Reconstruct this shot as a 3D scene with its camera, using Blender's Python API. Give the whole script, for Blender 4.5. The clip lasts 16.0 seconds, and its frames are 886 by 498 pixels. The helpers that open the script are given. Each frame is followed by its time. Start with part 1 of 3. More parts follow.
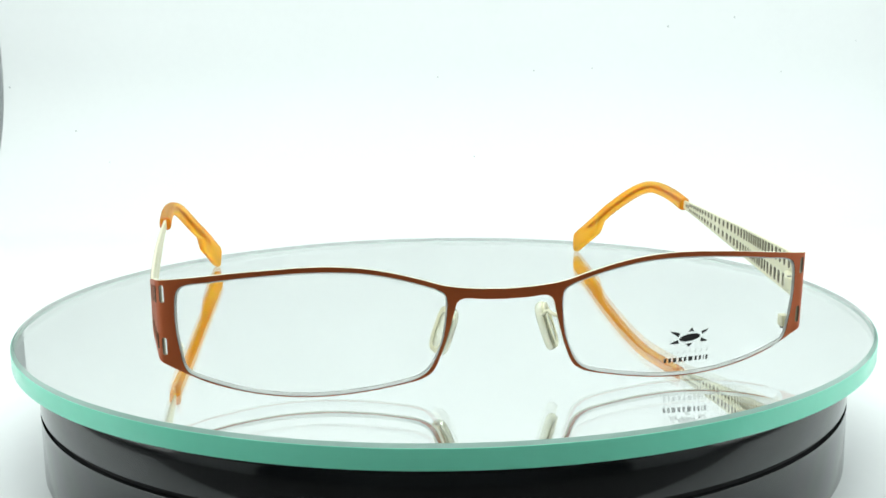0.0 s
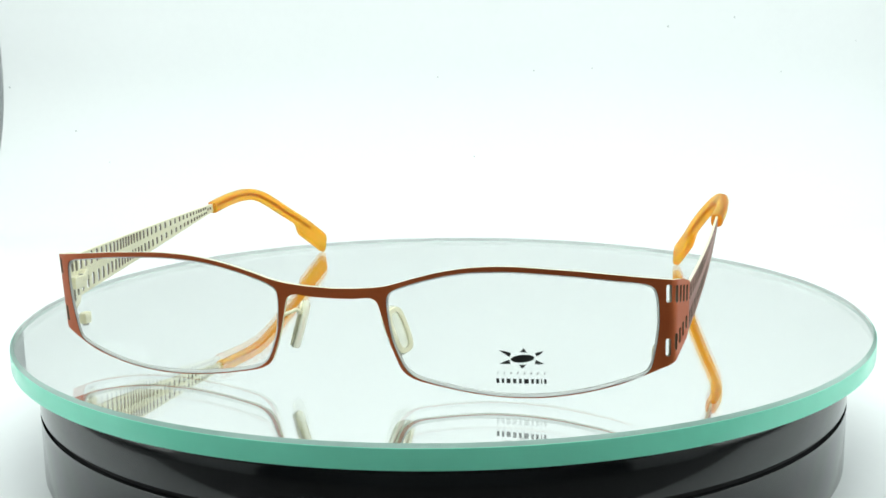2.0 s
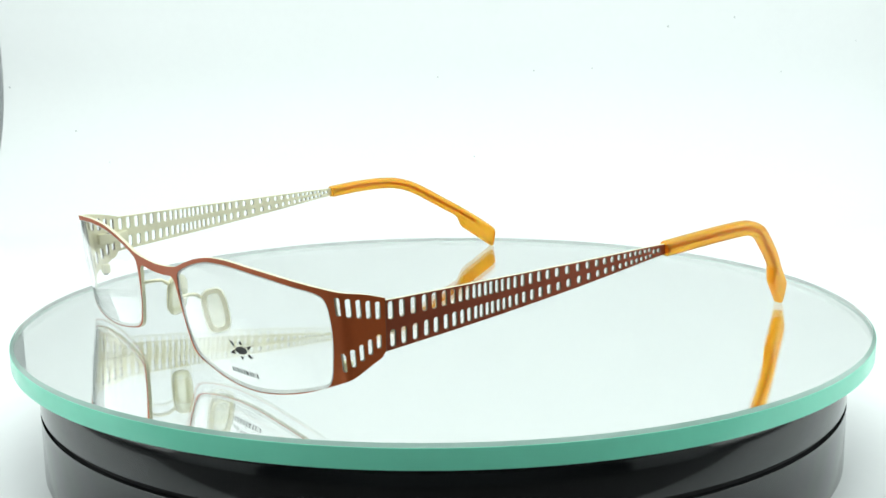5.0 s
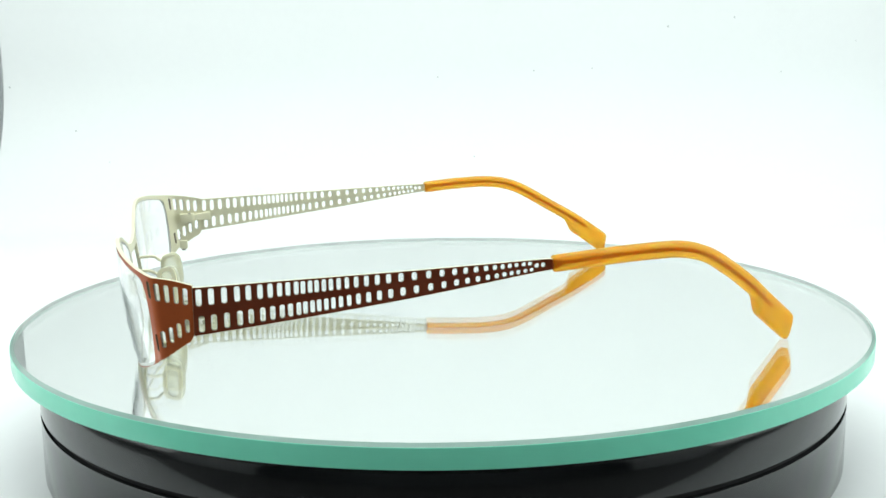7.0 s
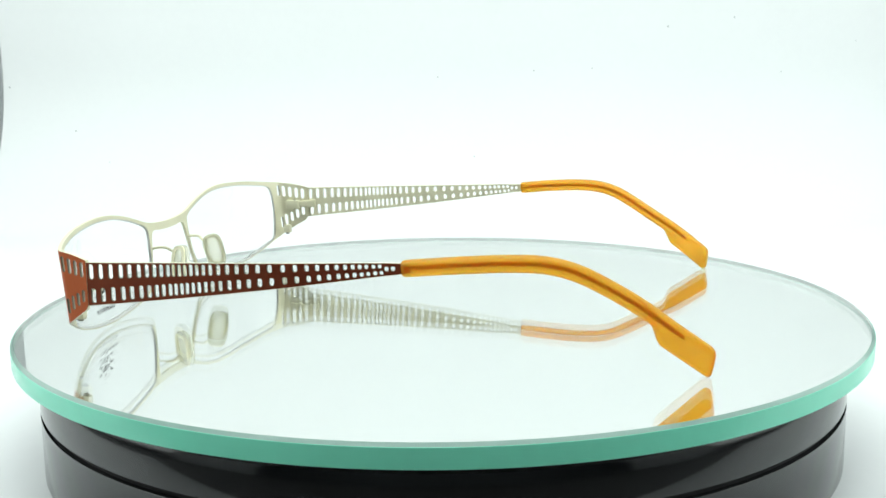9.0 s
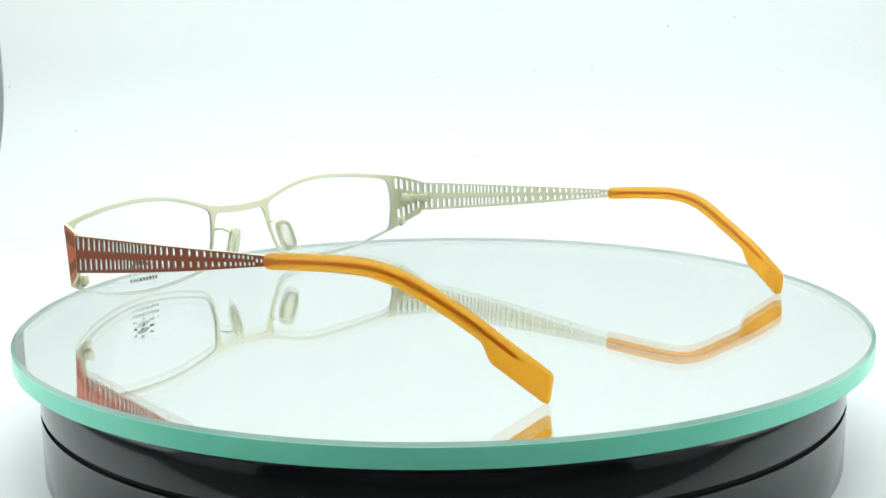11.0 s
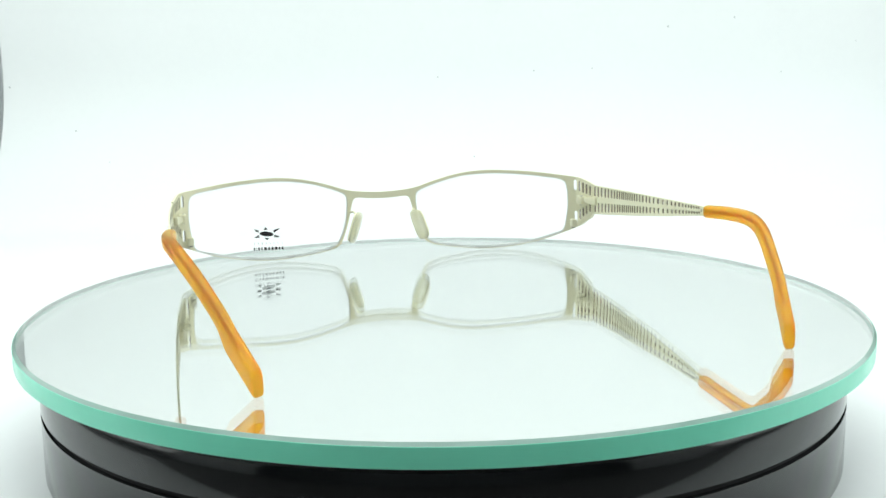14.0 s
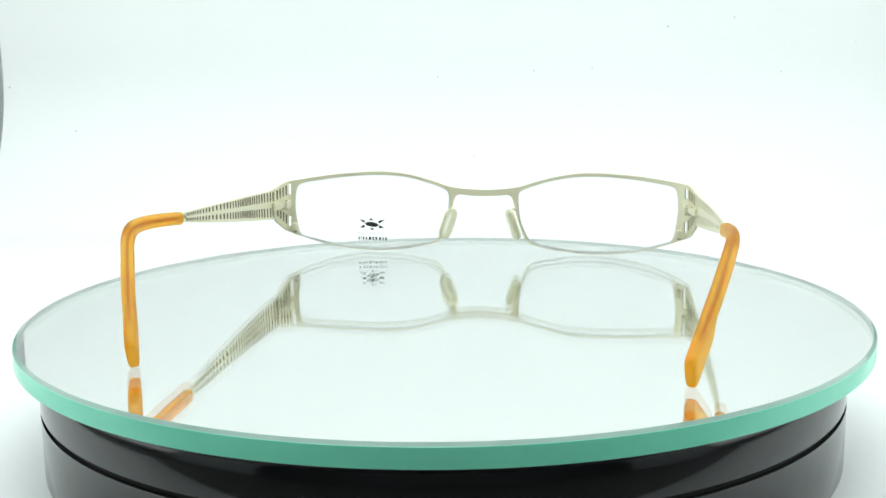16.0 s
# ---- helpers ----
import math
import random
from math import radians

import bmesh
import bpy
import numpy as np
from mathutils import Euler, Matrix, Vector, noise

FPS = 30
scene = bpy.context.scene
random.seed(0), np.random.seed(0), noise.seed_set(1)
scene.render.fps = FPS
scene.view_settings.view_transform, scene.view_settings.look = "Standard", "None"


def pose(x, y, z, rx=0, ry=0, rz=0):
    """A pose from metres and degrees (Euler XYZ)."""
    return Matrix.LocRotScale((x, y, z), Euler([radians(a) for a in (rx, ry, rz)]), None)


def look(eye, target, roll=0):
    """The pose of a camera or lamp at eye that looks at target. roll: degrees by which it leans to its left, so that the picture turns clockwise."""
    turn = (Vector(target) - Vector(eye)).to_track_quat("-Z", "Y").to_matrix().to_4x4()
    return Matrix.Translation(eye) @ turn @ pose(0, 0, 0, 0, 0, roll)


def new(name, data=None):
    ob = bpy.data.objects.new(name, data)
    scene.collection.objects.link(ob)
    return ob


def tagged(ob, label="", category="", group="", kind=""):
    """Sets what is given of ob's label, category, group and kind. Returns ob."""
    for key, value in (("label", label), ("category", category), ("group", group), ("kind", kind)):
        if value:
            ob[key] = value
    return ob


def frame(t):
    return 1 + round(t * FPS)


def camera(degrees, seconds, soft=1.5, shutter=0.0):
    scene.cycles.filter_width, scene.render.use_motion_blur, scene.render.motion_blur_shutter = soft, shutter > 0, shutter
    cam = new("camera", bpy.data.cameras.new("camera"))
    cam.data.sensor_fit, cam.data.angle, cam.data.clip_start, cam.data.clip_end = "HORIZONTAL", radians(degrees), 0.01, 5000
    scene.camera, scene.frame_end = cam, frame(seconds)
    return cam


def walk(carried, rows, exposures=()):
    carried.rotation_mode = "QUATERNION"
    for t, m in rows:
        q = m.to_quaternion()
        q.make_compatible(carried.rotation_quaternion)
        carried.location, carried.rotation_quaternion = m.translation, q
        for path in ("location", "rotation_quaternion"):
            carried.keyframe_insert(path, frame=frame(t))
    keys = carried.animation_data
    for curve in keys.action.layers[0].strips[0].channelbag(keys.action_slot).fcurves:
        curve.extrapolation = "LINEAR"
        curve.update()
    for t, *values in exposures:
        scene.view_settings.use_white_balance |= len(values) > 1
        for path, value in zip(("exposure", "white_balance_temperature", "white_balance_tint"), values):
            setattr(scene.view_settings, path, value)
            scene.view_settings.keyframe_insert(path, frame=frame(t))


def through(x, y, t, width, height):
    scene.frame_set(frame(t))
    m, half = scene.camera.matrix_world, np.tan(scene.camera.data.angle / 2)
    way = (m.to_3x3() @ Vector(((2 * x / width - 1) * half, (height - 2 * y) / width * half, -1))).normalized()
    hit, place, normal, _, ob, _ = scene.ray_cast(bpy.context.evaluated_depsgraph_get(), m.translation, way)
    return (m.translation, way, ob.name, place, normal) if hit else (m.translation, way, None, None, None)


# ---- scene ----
MM = 0.001

# ---- camera: stands still before the turntable ----
cam = camera(43.16, 16.0, soft=1.6)
EYE = Vector((0.0, -0.26974, 0.06136))
AIM = Vector((0.00031, math.cos(radians(10.044)), -math.sin(radians(10.044))))
walk(cam, [(0.0, look(EYE, EYE + AIM, -0.709)), (16.0, look(EYE, EYE + AIM, -0.709))], [(0.0, 0.05), (16.0, 0.05)])

# ---- light: dim room round a white tent, LED top panel, added side panels ----
world = bpy.data.worlds.new("room_air")
scene.world = world
world.use_nodes = True
world.node_tree.nodes["Background"].inputs[0].default_value = (0.8, 0.95, 1.0, 1)
world.node_tree.nodes["Background"].inputs[1].default_value = 0.15


def area_lamp(name, x, y, z, sx, sy, watts, colour, aim):
    data = bpy.data.lights.new(name, "AREA")
    data.shape, data.size, data.size_y, data.energy, data.color = "RECTANGLE", sx, sy, watts, colour
    ob = new(name, data)
    ob.matrix_world = look((x, y, z), aim)
    return ob


COOL = (0.907, 1.0, 0.975)
area_lamp("led_light_top", 0.0, -0.05, 0.472, 0.76, 0.72, 3.05, COOL, (0.0, -0.049, -0.03))
# side fills added to brighten the floor and the drum; no source seen there
area_lamp("side_fill_west", -0.392, 0.03, 0.125, 0.44, 0.28, 0.50, COOL, (0.0, 0.03, 0.105))
area_lamp("side_fill_east", 0.392, 0.03, 0.125, 0.44, 0.28, 0.50, COOL, (0.0, 0.03, 0.105))


# ---- materials ----
def material(name, colour, rough=0.4, metal=0.0, second=None, grain=900.0, amount=0.35, bump=0.0, blotch=60.0, **extra):
    """Two scales of variation: fine grain and broad blotches, both in the object's own metres."""
    m = bpy.data.materials.new(name)
    m.use_nodes = True
    nt = m.node_tree
    b = nt.nodes["Principled BSDF"]
    b.inputs["Roughness"].default_value, b.inputs["Metallic"].default_value = rough, metal
    co = nt.nodes.new("ShaderNodeTexCoord")
    fine, broad = nt.nodes.new("ShaderNodeTexNoise"), nt.nodes.new("ShaderNodeTexNoise")
    fine.inputs["Scale"].default_value, fine.inputs["Detail"].default_value = grain, 3
    broad.inputs["Scale"].default_value, broad.inputs["Detail"].default_value = blotch, 2
    for n in (fine, broad):
        nt.links.new(co.outputs["Object"], n.inputs["Vector"])
    add = nt.nodes.new("ShaderNodeMath")
    add.operation = "MULTIPLY_ADD"
    nt.links.new(fine.outputs["Fac"], add.inputs[0])
    add.inputs[1].default_value = 0.5
    half = nt.nodes.new("ShaderNodeMath")
    half.operation = "MULTIPLY"
    half.inputs[1].default_value = 0.5
    nt.links.new(broad.outputs["Fac"], half.inputs[0])
    nt.links.new(half.outputs[0], add.inputs[2])
    mix = nt.nodes.new("ShaderNodeMix")
    mix.data_type = "RGBA"
    ramp = nt.nodes.new("ShaderNodeMapRange")
    ramp.inputs["From Min"].default_value, ramp.inputs["From Max"].default_value = 0.35, 0.65
    ramp.inputs["To Max"].default_value = amount
    nt.links.new(add.outputs[0], ramp.inputs["Value"])
    nt.links.new(ramp.outputs["Result"], mix.inputs["Factor"])
    mix.inputs["A"].default_value = (*colour, 1)
    mix.inputs["B"].default_value = (*(second or [c * 0.8 for c in colour]), 1)
    nt.links.new(mix.outputs["Result"], b.inputs["Base Color"])
    rr = nt.nodes.new("ShaderNodeMapRange")
    rr.inputs["To Min"].default_value, rr.inputs["To Max"].default_value = rough * 0.85, min(1.0, rough * 1.15)
    nt.links.new(broad.outputs["Fac"], rr.inputs["Value"])
    nt.links.new(rr.outputs["Result"], b.inputs["Roughness"])
    if bump:
        bp = nt.nodes.new("ShaderNodeBump")
        bp.inputs["Strength"].default_value, bp.inputs["Distance"].default_value = bump, 0.0001
        nt.links.new(fine.outputs["Fac"], bp.inputs["Height"])
        nt.links.new(bp.outputs["Normal"], b.inputs["Normal"])
    for key, value in extra.items():
        b.inputs[key.replace("_", " ")].default_value = value
    return m


def clear(name, colour, ior, rough=0.0):
    m = bpy.data.materials.new(name)
    m.use_nodes = True
    nt = m.node_tree
    nt.nodes.remove(nt.nodes["Principled BSDF"])
    g = nt.nodes.new("ShaderNodeBsdfGlass")
    g.inputs["Color"].default_value, g.inputs["IOR"].default_value, g.inputs["Roughness"].default_value = (*colour, 1), ior, rough
    nt.links.new(g.outputs[0], nt.nodes["Material Output"].inputs[0])
    return m


def cloudy(name, body, through, tint, ior, rough, share, passing=0.5):
    """Cloudy plastic or ground glass: a surface colour, light that passes through it, and a clear share."""
    m = material(name, body, rough, 0.0, [c * 0.93 for c in body], 400, 0.5, 0.0, 80)
    nt = m.node_tree
    b, out = nt.nodes["Principled BSDF"], nt.nodes["Material Output"]
    lit, g = nt.nodes.new("ShaderNodeBsdfTranslucent"), nt.nodes.new("ShaderNodeBsdfGlass")
    lit.inputs["Color"].default_value = (*through, 1)
    g.inputs["Color"].default_value, g.inputs["IOR"].default_value, g.inputs["Roughness"].default_value = (*tint, 1), ior, rough
    one, two = nt.nodes.new("ShaderNodeMixShader"), nt.nodes.new("ShaderNodeMixShader")
    one.inputs[0].default_value, two.inputs[0].default_value = passing, share
    nt.links.new(b.outputs[0], one.inputs[1])
    nt.links.new(lit.outputs[0], one.inputs[2])
    nt.links.new(one.outputs[0], two.inputs[1])
    nt.links.new(g.outputs[0], two.inputs[2])
    nt.links.new(two.outputs[0], out.inputs[0])
    return m




def scattering(name, body, reach, through_colour, tint, ior, rough, share):
    """Translucent plastic: light wanders inside it, further in red than in blue (reach in millimetres); some shines through, and a share passes straight."""
    m = material(name, body, 0.32, 0.0, [c * 0.95 for c in body], 500, 0.5, 0.06, 90)
    nt = m.node_tree
    b, out = nt.nodes["Principled BSDF"], nt.nodes["Material Output"]
    b.inputs["Coat Weight"].default_value, b.inputs["Coat Roughness"].default_value = 0.5, 0.22
    b.subsurface_method = "RANDOM_WALK"
    b.inputs["Subsurface Weight"].default_value = 1.0
    b.inputs["Subsurface Radius"].default_value = reach
    b.inputs["Subsurface Scale"].default_value = MM
    g, two = nt.nodes.new("ShaderNodeBsdfGlass"), nt.nodes.new("ShaderNodeMixShader")
    g.inputs["Color"].default_value, g.inputs["IOR"].default_value, g.inputs["Roughness"].default_value = (*tint, 1), ior, rough
    two.inputs[0].default_value = share
    lit, one = nt.nodes.new("ShaderNodeBsdfTranslucent"), nt.nodes.new("ShaderNodeMixShader")
    lit.inputs["Color"].default_value, one.inputs[0].default_value = (*through_colour, 1), 0.45
    nt.links.new(b.outputs[0], one.inputs[1])
    nt.links.new(lit.outputs[0], one.inputs[2])
    nt.links.new(one.outputs[0], two.inputs[1])
    nt.links.new(g.outputs[0], two.inputs[2])
    nt.links.new(two.outputs[0], out.inputs[0])
    return m


AMBER = scattering("amber_acetate", (1.0, 0.31, 0.06), (10.0, 3.2, 0.5), (1.0, 0.46, 0.06), (1.0, 0.88, 0.27), 1.07, 0.04, 0.54)
SILICONE = cloudy("clear_silicone", (0.97, 0.96, 0.80), (0.99, 0.99, 0.88), (1.0, 1.0, 0.96), 1.1, 0.1, 0.62, 0.7)
FROST = cloudy("frosted_lens_edge", (0.92, 0.93, 0.92), (0.97, 0.98, 0.97), (1.0, 1.0, 1.0), 1.06, 0.2, 0.2, 0.88)
RIM = cloudy("ground_green_glass_edge", (0.27, 0.92, 0.68), (0.70, 0.96, 0.86), (0.85, 0.97, 0.93), 1.5, 0.14, 0.05, 0.15)
# paper light that a clear far rim would pass, put into a pale colour
PALE = cloudy("pale_edge_for_passed_light", (0.93, 0.965, 0.95), (0.9, 0.97, 0.94), (0.95, 0.98, 0.97), 1.1, 0.2, 0.1, 0.1)
BEVEL = cloudy("polished_green_bevel", (0.40, 0.70, 0.59), (0.85, 0.95, 0.91), (0.92, 0.97, 0.95), 1.5, 0.1, 0.35, 0.4)
COPPER = material("copper_brown_lacquer", (0.49, 0.108, 0.030), 0.42, 0.25, (0.41, 0.086, 0.024), 2500, 0.5, 0.15, 90, Specular_IOR_Level=0.2)
# temples slightly duller; the dark they mirror is also put into this brown
TEMPLE_BROWN = material("copper_brown_with_mirrored_dark", (0.29, 0.063, 0.026), 0.36, 0.6, (0.22, 0.046, 0.02), 2500, 0.5, 0.15, 90)
OLIVE = material("olive_cream_slot_edge", (0.36, 0.33, 0.235), 0.45, 0.15)
# darker brown for the outer half of slot walls and the hinge ends
WALL = material("dark_brown_wall", (0.16, 0.12, 0.085), 0.45, 0.4)
CREAM = material("cream_lacquer", (0.76, 0.73, 0.53), 0.36, 0.12, (0.70, 0.67, 0.47), 2500, 0.4, 0.1, 120)
CORE = material("brown_core_wire", (0.30, 0.13, 0.02), 0.4, 0.2)
STEEL = material("screw_steel", (0.25, 0.24, 0.21), 0.3, 0.9)
INK = material("black_print", (0.012, 0.012, 0.012), 0.6)
GREYINK = material("grey_print", (0.28, 0.29, 0.29), 0.6)
LENS = clear("demo_lens_plastic", (1.0, 1.0, 1.0), 1.16)
GLASS = clear("float_glass", (0.991, 1.0, 0.994), 1.52)
SILVER = material("mirror_silver", (0.98, 0.985, 0.978), 0.01, 1.0, (0.972, 0.977, 0.97), 40, 0.5)
BLACK = material("black_gloss_plastic", (0.009, 0.010, 0.011), 0.09, 0.0, (0.013, 0.014, 0.015), 600, 0.5, 0.0, 40)
# matte black of the seam; also stands for the drum's contact shadow
GAP = material("seam_and_contact_shadow_black", (0.006, 0.006, 0.006), 0.7)
PAPER = material("white_backdrop_paper", (0.78, 0.795, 0.795), 0.75, 0.0, (0.755, 0.77, 0.77), 300, 0.5, 0.05, 6)
TENT = material("white_tent_cloth", (0.78, 0.80, 0.80), 0.85, 0.0, (0.72, 0.75, 0.75), 800, 0.5, 0.1, 8)
# shadow along the paper's left edge, put into the rim colour
EDGE = material("paper_edge_shadow_grey", (0.30, 0.36, 0.35), 0.8)
ROOM = material("grey_room_paint", (0.16, 0.17, 0.18), 0.9, 0.0, (0.13, 0.14, 0.15), 40, 0.5, 0.1, 3)
WOOD = material("grey_table_laminate", (0.06, 0.058, 0.056), 0.6, 0.0, (0.05, 0.046, 0.045), 200, 0.5, 0.05, 10)
SHELL = material("lamp_aluminium", (0.6, 0.6, 0.6), 0.35, 0.9)
PANEL = bpy.data.materials.new("led_diffuser")
PANEL.use_nodes = True
PANEL.node_tree.nodes["Principled BSDF"].inputs["Emission Color"].default_value = (0.93, 1.0, 0.99, 1)
PANEL.node_tree.nodes["Principled BSDF"].inputs["Emission Strength"].default_value = 0.3
# grey of the sensor specks that are set onto the paper
SPECK = material("sensor_speck_grey", (0.52, 0.54, 0.54), 0.9)


# ---- mesh helpers ----
def part(name, bm, mats, parent=None, label="", smooth=35.0):
    bmesh.ops.recalc_face_normals(bm, faces=bm.faces[:])
    for f in bm.faces:
        f.smooth = True
    for e in bm.edges:
        if len(e.link_faces) == 2 and e.calc_face_angle(0.0) > radians(smooth):
            e.smooth = False
    me = bpy.data.meshes.new(name)
    bm.to_mesh(me)
    bm.free()
    for m in mats if isinstance(mats, (list, tuple)) else [mats]:
        me.materials.append(m)
    ob = new(name, me)
    if parent is not None:
        ob.parent = parent
    return tagged(ob, label)


def box(bm, lo, hi, bevel=0.0):
    made = bmesh.ops.create_cube(bm, size=1.0)["verts"]
    lo, hi = Vector(lo), Vector(hi)
    for q in made:
        q.co = Vector([(lo[i] + hi[i]) / 2 + q.co[i] * (hi[i] - lo[i]) for i in range(3)])
    if bevel:
        edges = list({e for q in made for e in q.link_edges})
        bmesh.ops.bevel(bm, geom=edges, offset=bevel, segments=2, profile=0.5, affect="EDGES")


def lathe(profile, segs=256):
    """Turns a closed profile of (radius, height) in millimetres round the z axis."""
    bm = bmesh.new()
    rings = []
    for r, z in profile:
        if r < 1e-6:
            rings.append([bm.verts.new((0, 0, z * MM))])
        else:
            rings.append([bm.verts.new((r * MM * math.cos(2 * math.pi * k / segs), r * MM * math.sin(2 * math.pi * k / segs), z * MM)) for k in range(segs)])
    for a, b in zip(rings[:-1], rings[1:]):
        for k in range(segs):
            n = (k + 1) % segs
            if len(a) == 1 and len(b) == 1:
                continue
            if len(a) == 1:
                bm.faces.new((a[0], b[k], b[n]))
            elif len(b) == 1:
                bm.faces.new((a[k], b[0], a[n]))
            else:
                bm.faces.new((a[k], b[k], b[n], a[n]))
    return bm


def spline(pts, step=0.5, closed=False):
    """Catmull-Rom through the points, resampled to about that step."""
    pts = [np.array(p, float) for p in pts]
    n, out = len(pts), []
    for i in range(n if closed else n - 1):
        if closed:
            p0, p1, p2, p3 = (pts[(i + k) % n] for k in (-1, 0, 1, 2))
        else:
            p1, p2 = pts[i], pts[i + 1]
            p0 = pts[i - 1] if i else 2 * p1 - p2
            p3 = pts[i + 2] if i + 2 < n else 2 * p2 - p1
        d = [max(1e-6, np.linalg.norm(b - a) ** 0.5) for a, b in ((p0, p1), (p1, p2), (p2, p3))]
        m1 = ((p1 - p0) / d[0] - (p2 - p0) / (d[0] + d[1]) + (p2 - p1) / d[1]) * d[1]
        m2 = ((p2 - p1) / d[1] - (p3 - p1) / (d[1] + d[2]) + (p3 - p2) / d[2]) * d[1]
        k = max(1, int(round(np.linalg.norm(p2 - p1) / step)))
        for j in range(k):
            u = j / k
            out.append((2 * u**3 - 3 * u**2 + 1) * p1 + (u**3 - 2 * u**2 + u) * m1 + (3 * u**2 - 2 * u**3) * p2 + (u**3 - u**2) * m2)
    if not closed:
        out.append(pts[-1])
    return out


def inside(x, y, poly):
    hit = False
    for (x1, y1), (x2, y2) in zip(poly, poly[1:] + poly[:1]):
        if (y1 > y) != (y2 > y) and x < (x2 - x1) * (y - y1) / (y2 - y1) + x1:
            hit = not hit
    return hit


def slot(x, z, w, h, n=4):
    """A rounded slot in the sheet's own two dimensions."""
    w, h = w / 2, h / 2
    r = min(w, h) * 0.85
    out = []
    for cx, cz, a0 in ((w - r, h - r, 0), (r - w, h - r, 90), (r - w, r - h, 180), (w - r, r - h, 270)):
        for k in range(n):
            a = radians(a0 + 90 * k / (n - 1))
            out.append((x + cx + r * math.cos(a), z + cz + r * math.sin(a)))
    return out


def sheet(outer, holes, extra, front, back, face_slot=0, side_slot=1, back_slot=None, hole_slot=None):
    """Fills a flat outline with holes, gives it two faces by front(u, z) and back(u, z), and closes its edges."""
    from mathutils.geometry import delaunay_2d_cdt
    pts, edges = [], []
    for loop in [outer] + holes:
        s = len(pts)
        pts += [Vector((float(p[0]), float(p[1]))) for p in loop]
        edges += [(s + i, s + (i + 1) % len(loop)) for i in range(len(loop))]
    outer = [(float(a), float(b)) for a, b in outer]
    holes = [[(float(a), float(b)) for a, b in h] for h in holes]
    for p in extra:
        if inside(p[0], p[1], outer) and not any(inside(p[0], p[1], h) for h in holes):
            pts.append(Vector(p))
    co, _, faces, *_ = delaunay_2d_cdt(pts, edges, [], 1, 1e-4)
    boxes = [(min(p[0] for p in h), max(p[0] for p in h), min(p[1] for p in h), max(p[1] for p in h), h) for h in holes]
    bm = bmesh.new()
    fv = [bm.verts.new(Vector(front(c[0], c[1])) * MM) for c in co]
    bv = [bm.verts.new(Vector(back(c[0], c[1])) * MM) for c in co]
    used = {}
    for f in faces:
        cx, cz = sum(co[i][0] for i in f) / len(f), sum(co[i][1] for i in f) / len(f)
        if not inside(cx, cz, outer) or any(a < cx < b and c < cz < d and inside(cx, cz, h) for a, b, c, d, h in boxes):
            continue
        bm.faces.new([fv[i] for i in f]).material_index = face_slot
        bm.faces.new([bv[i] for i in reversed(f)]).material_index = side_slot if back_slot is None else back_slot
        for a, b in zip(f, f[1:] + f[:1]):
            used[(a, b)] = 1
    rim, mid = len(outer), {}
    for a, b in list(used):
        if (b, a) in used:
            continue
        if hole_slot is None or (a < rim and b < rim):
            bm.faces.new((fv[b], fv[a], bv[a], bv[b])).material_index = side_slot
            continue
        for i in (a, b):
            if i not in mid:
                mid[i] = bm.verts.new((fv[i].co + bv[i].co) / 2)
        bm.faces.new((fv[b], fv[a], mid[a], mid[b])).material_index = hole_slot
        bm.faces.new((mid[b], mid[a], bv[a], bv[b])).material_index = hole_slot + 1
    for q in [q for q in bm.verts if not q.link_faces]:
        bm.verts.remove(q)
    return bm


def tube(pts, radius, segs=10, flat=1.0):
    """A round wire through points in millimetres; flat: its width over its height."""
    bm, rings = bmesh.new(), []
    for i, p in enumerate(pts):
        t = Vector(pts[min(i + 1, len(pts) - 1)]) - Vector(pts[max(i - 1, 0)])
        t.normalize()
        side = t.cross(Vector((0, 0, 1)))
        side = Vector((1, 0, 0)) if side.length < 1e-3 else side.normalized()
        up = side.cross(t)
        rings.append([bm.verts.new((Vector(p) + radius * (flat * math.cos(a) * side + math.sin(a) * up)) * MM) for a in [2 * math.pi * k / segs for k in range(segs)]])
    for a, b in zip(rings[:-1], rings[1:]):
        for k in range(segs):
            bm.faces.new((a[k], a[(k + 1) % segs], b[(k + 1) % segs], b[k]))
    bm.faces.new(rings[0][::-1]), bm.faces.new(rings[-1])
    return bm


# ---- the setting: table, backdrop sweep, tent and room ----
TABLE = -0.0322


def sweep():
    """White paper that lies on the table, curves up and stands behind."""
    prof = [(-0.120 + 0.042 * k, TABLE) for k in range(11)]
    prof += [(0.30 + 0.085 * math.sin(radians(a)), TABLE + 0.085 * (1 - math.cos(radians(a)))) for a in range(3, 91, 3)]
    prof += [(0.385, TABLE + 0.085 + 0.04 * k) for k in range(1, 11)]
    across = [-0.2525, -0.2524] + [-0.2525 + 0.5725 * k / 22 for k in range(1, 22)] + [0.3199, 0.32]
    bm, rows = bmesh.new(), []
    for y, z in prof:
        rows.append([bm.verts.new((x, y, z)) for x in across])
    for a, b in zip(rows[:-1], rows[1:]):
        for k in range(24):
            bm.faces.new((a[k], a[k + 1], b[k + 1], b[k]))
    return bm


backdrop = part("backdrop", sweep(), [PAPER, EDGE])
# the rim takes the edge-shadow colour
thick = backdrop.modifiers.new("thickness", "SOLIDIFY")
thick.thickness, thick.offset, thick.material_offset_rim = 0.0006, 0.0, 1
tagged(backdrop, "seamless white paper sweep curving up behind turntable", "backdrop", kind="structure")


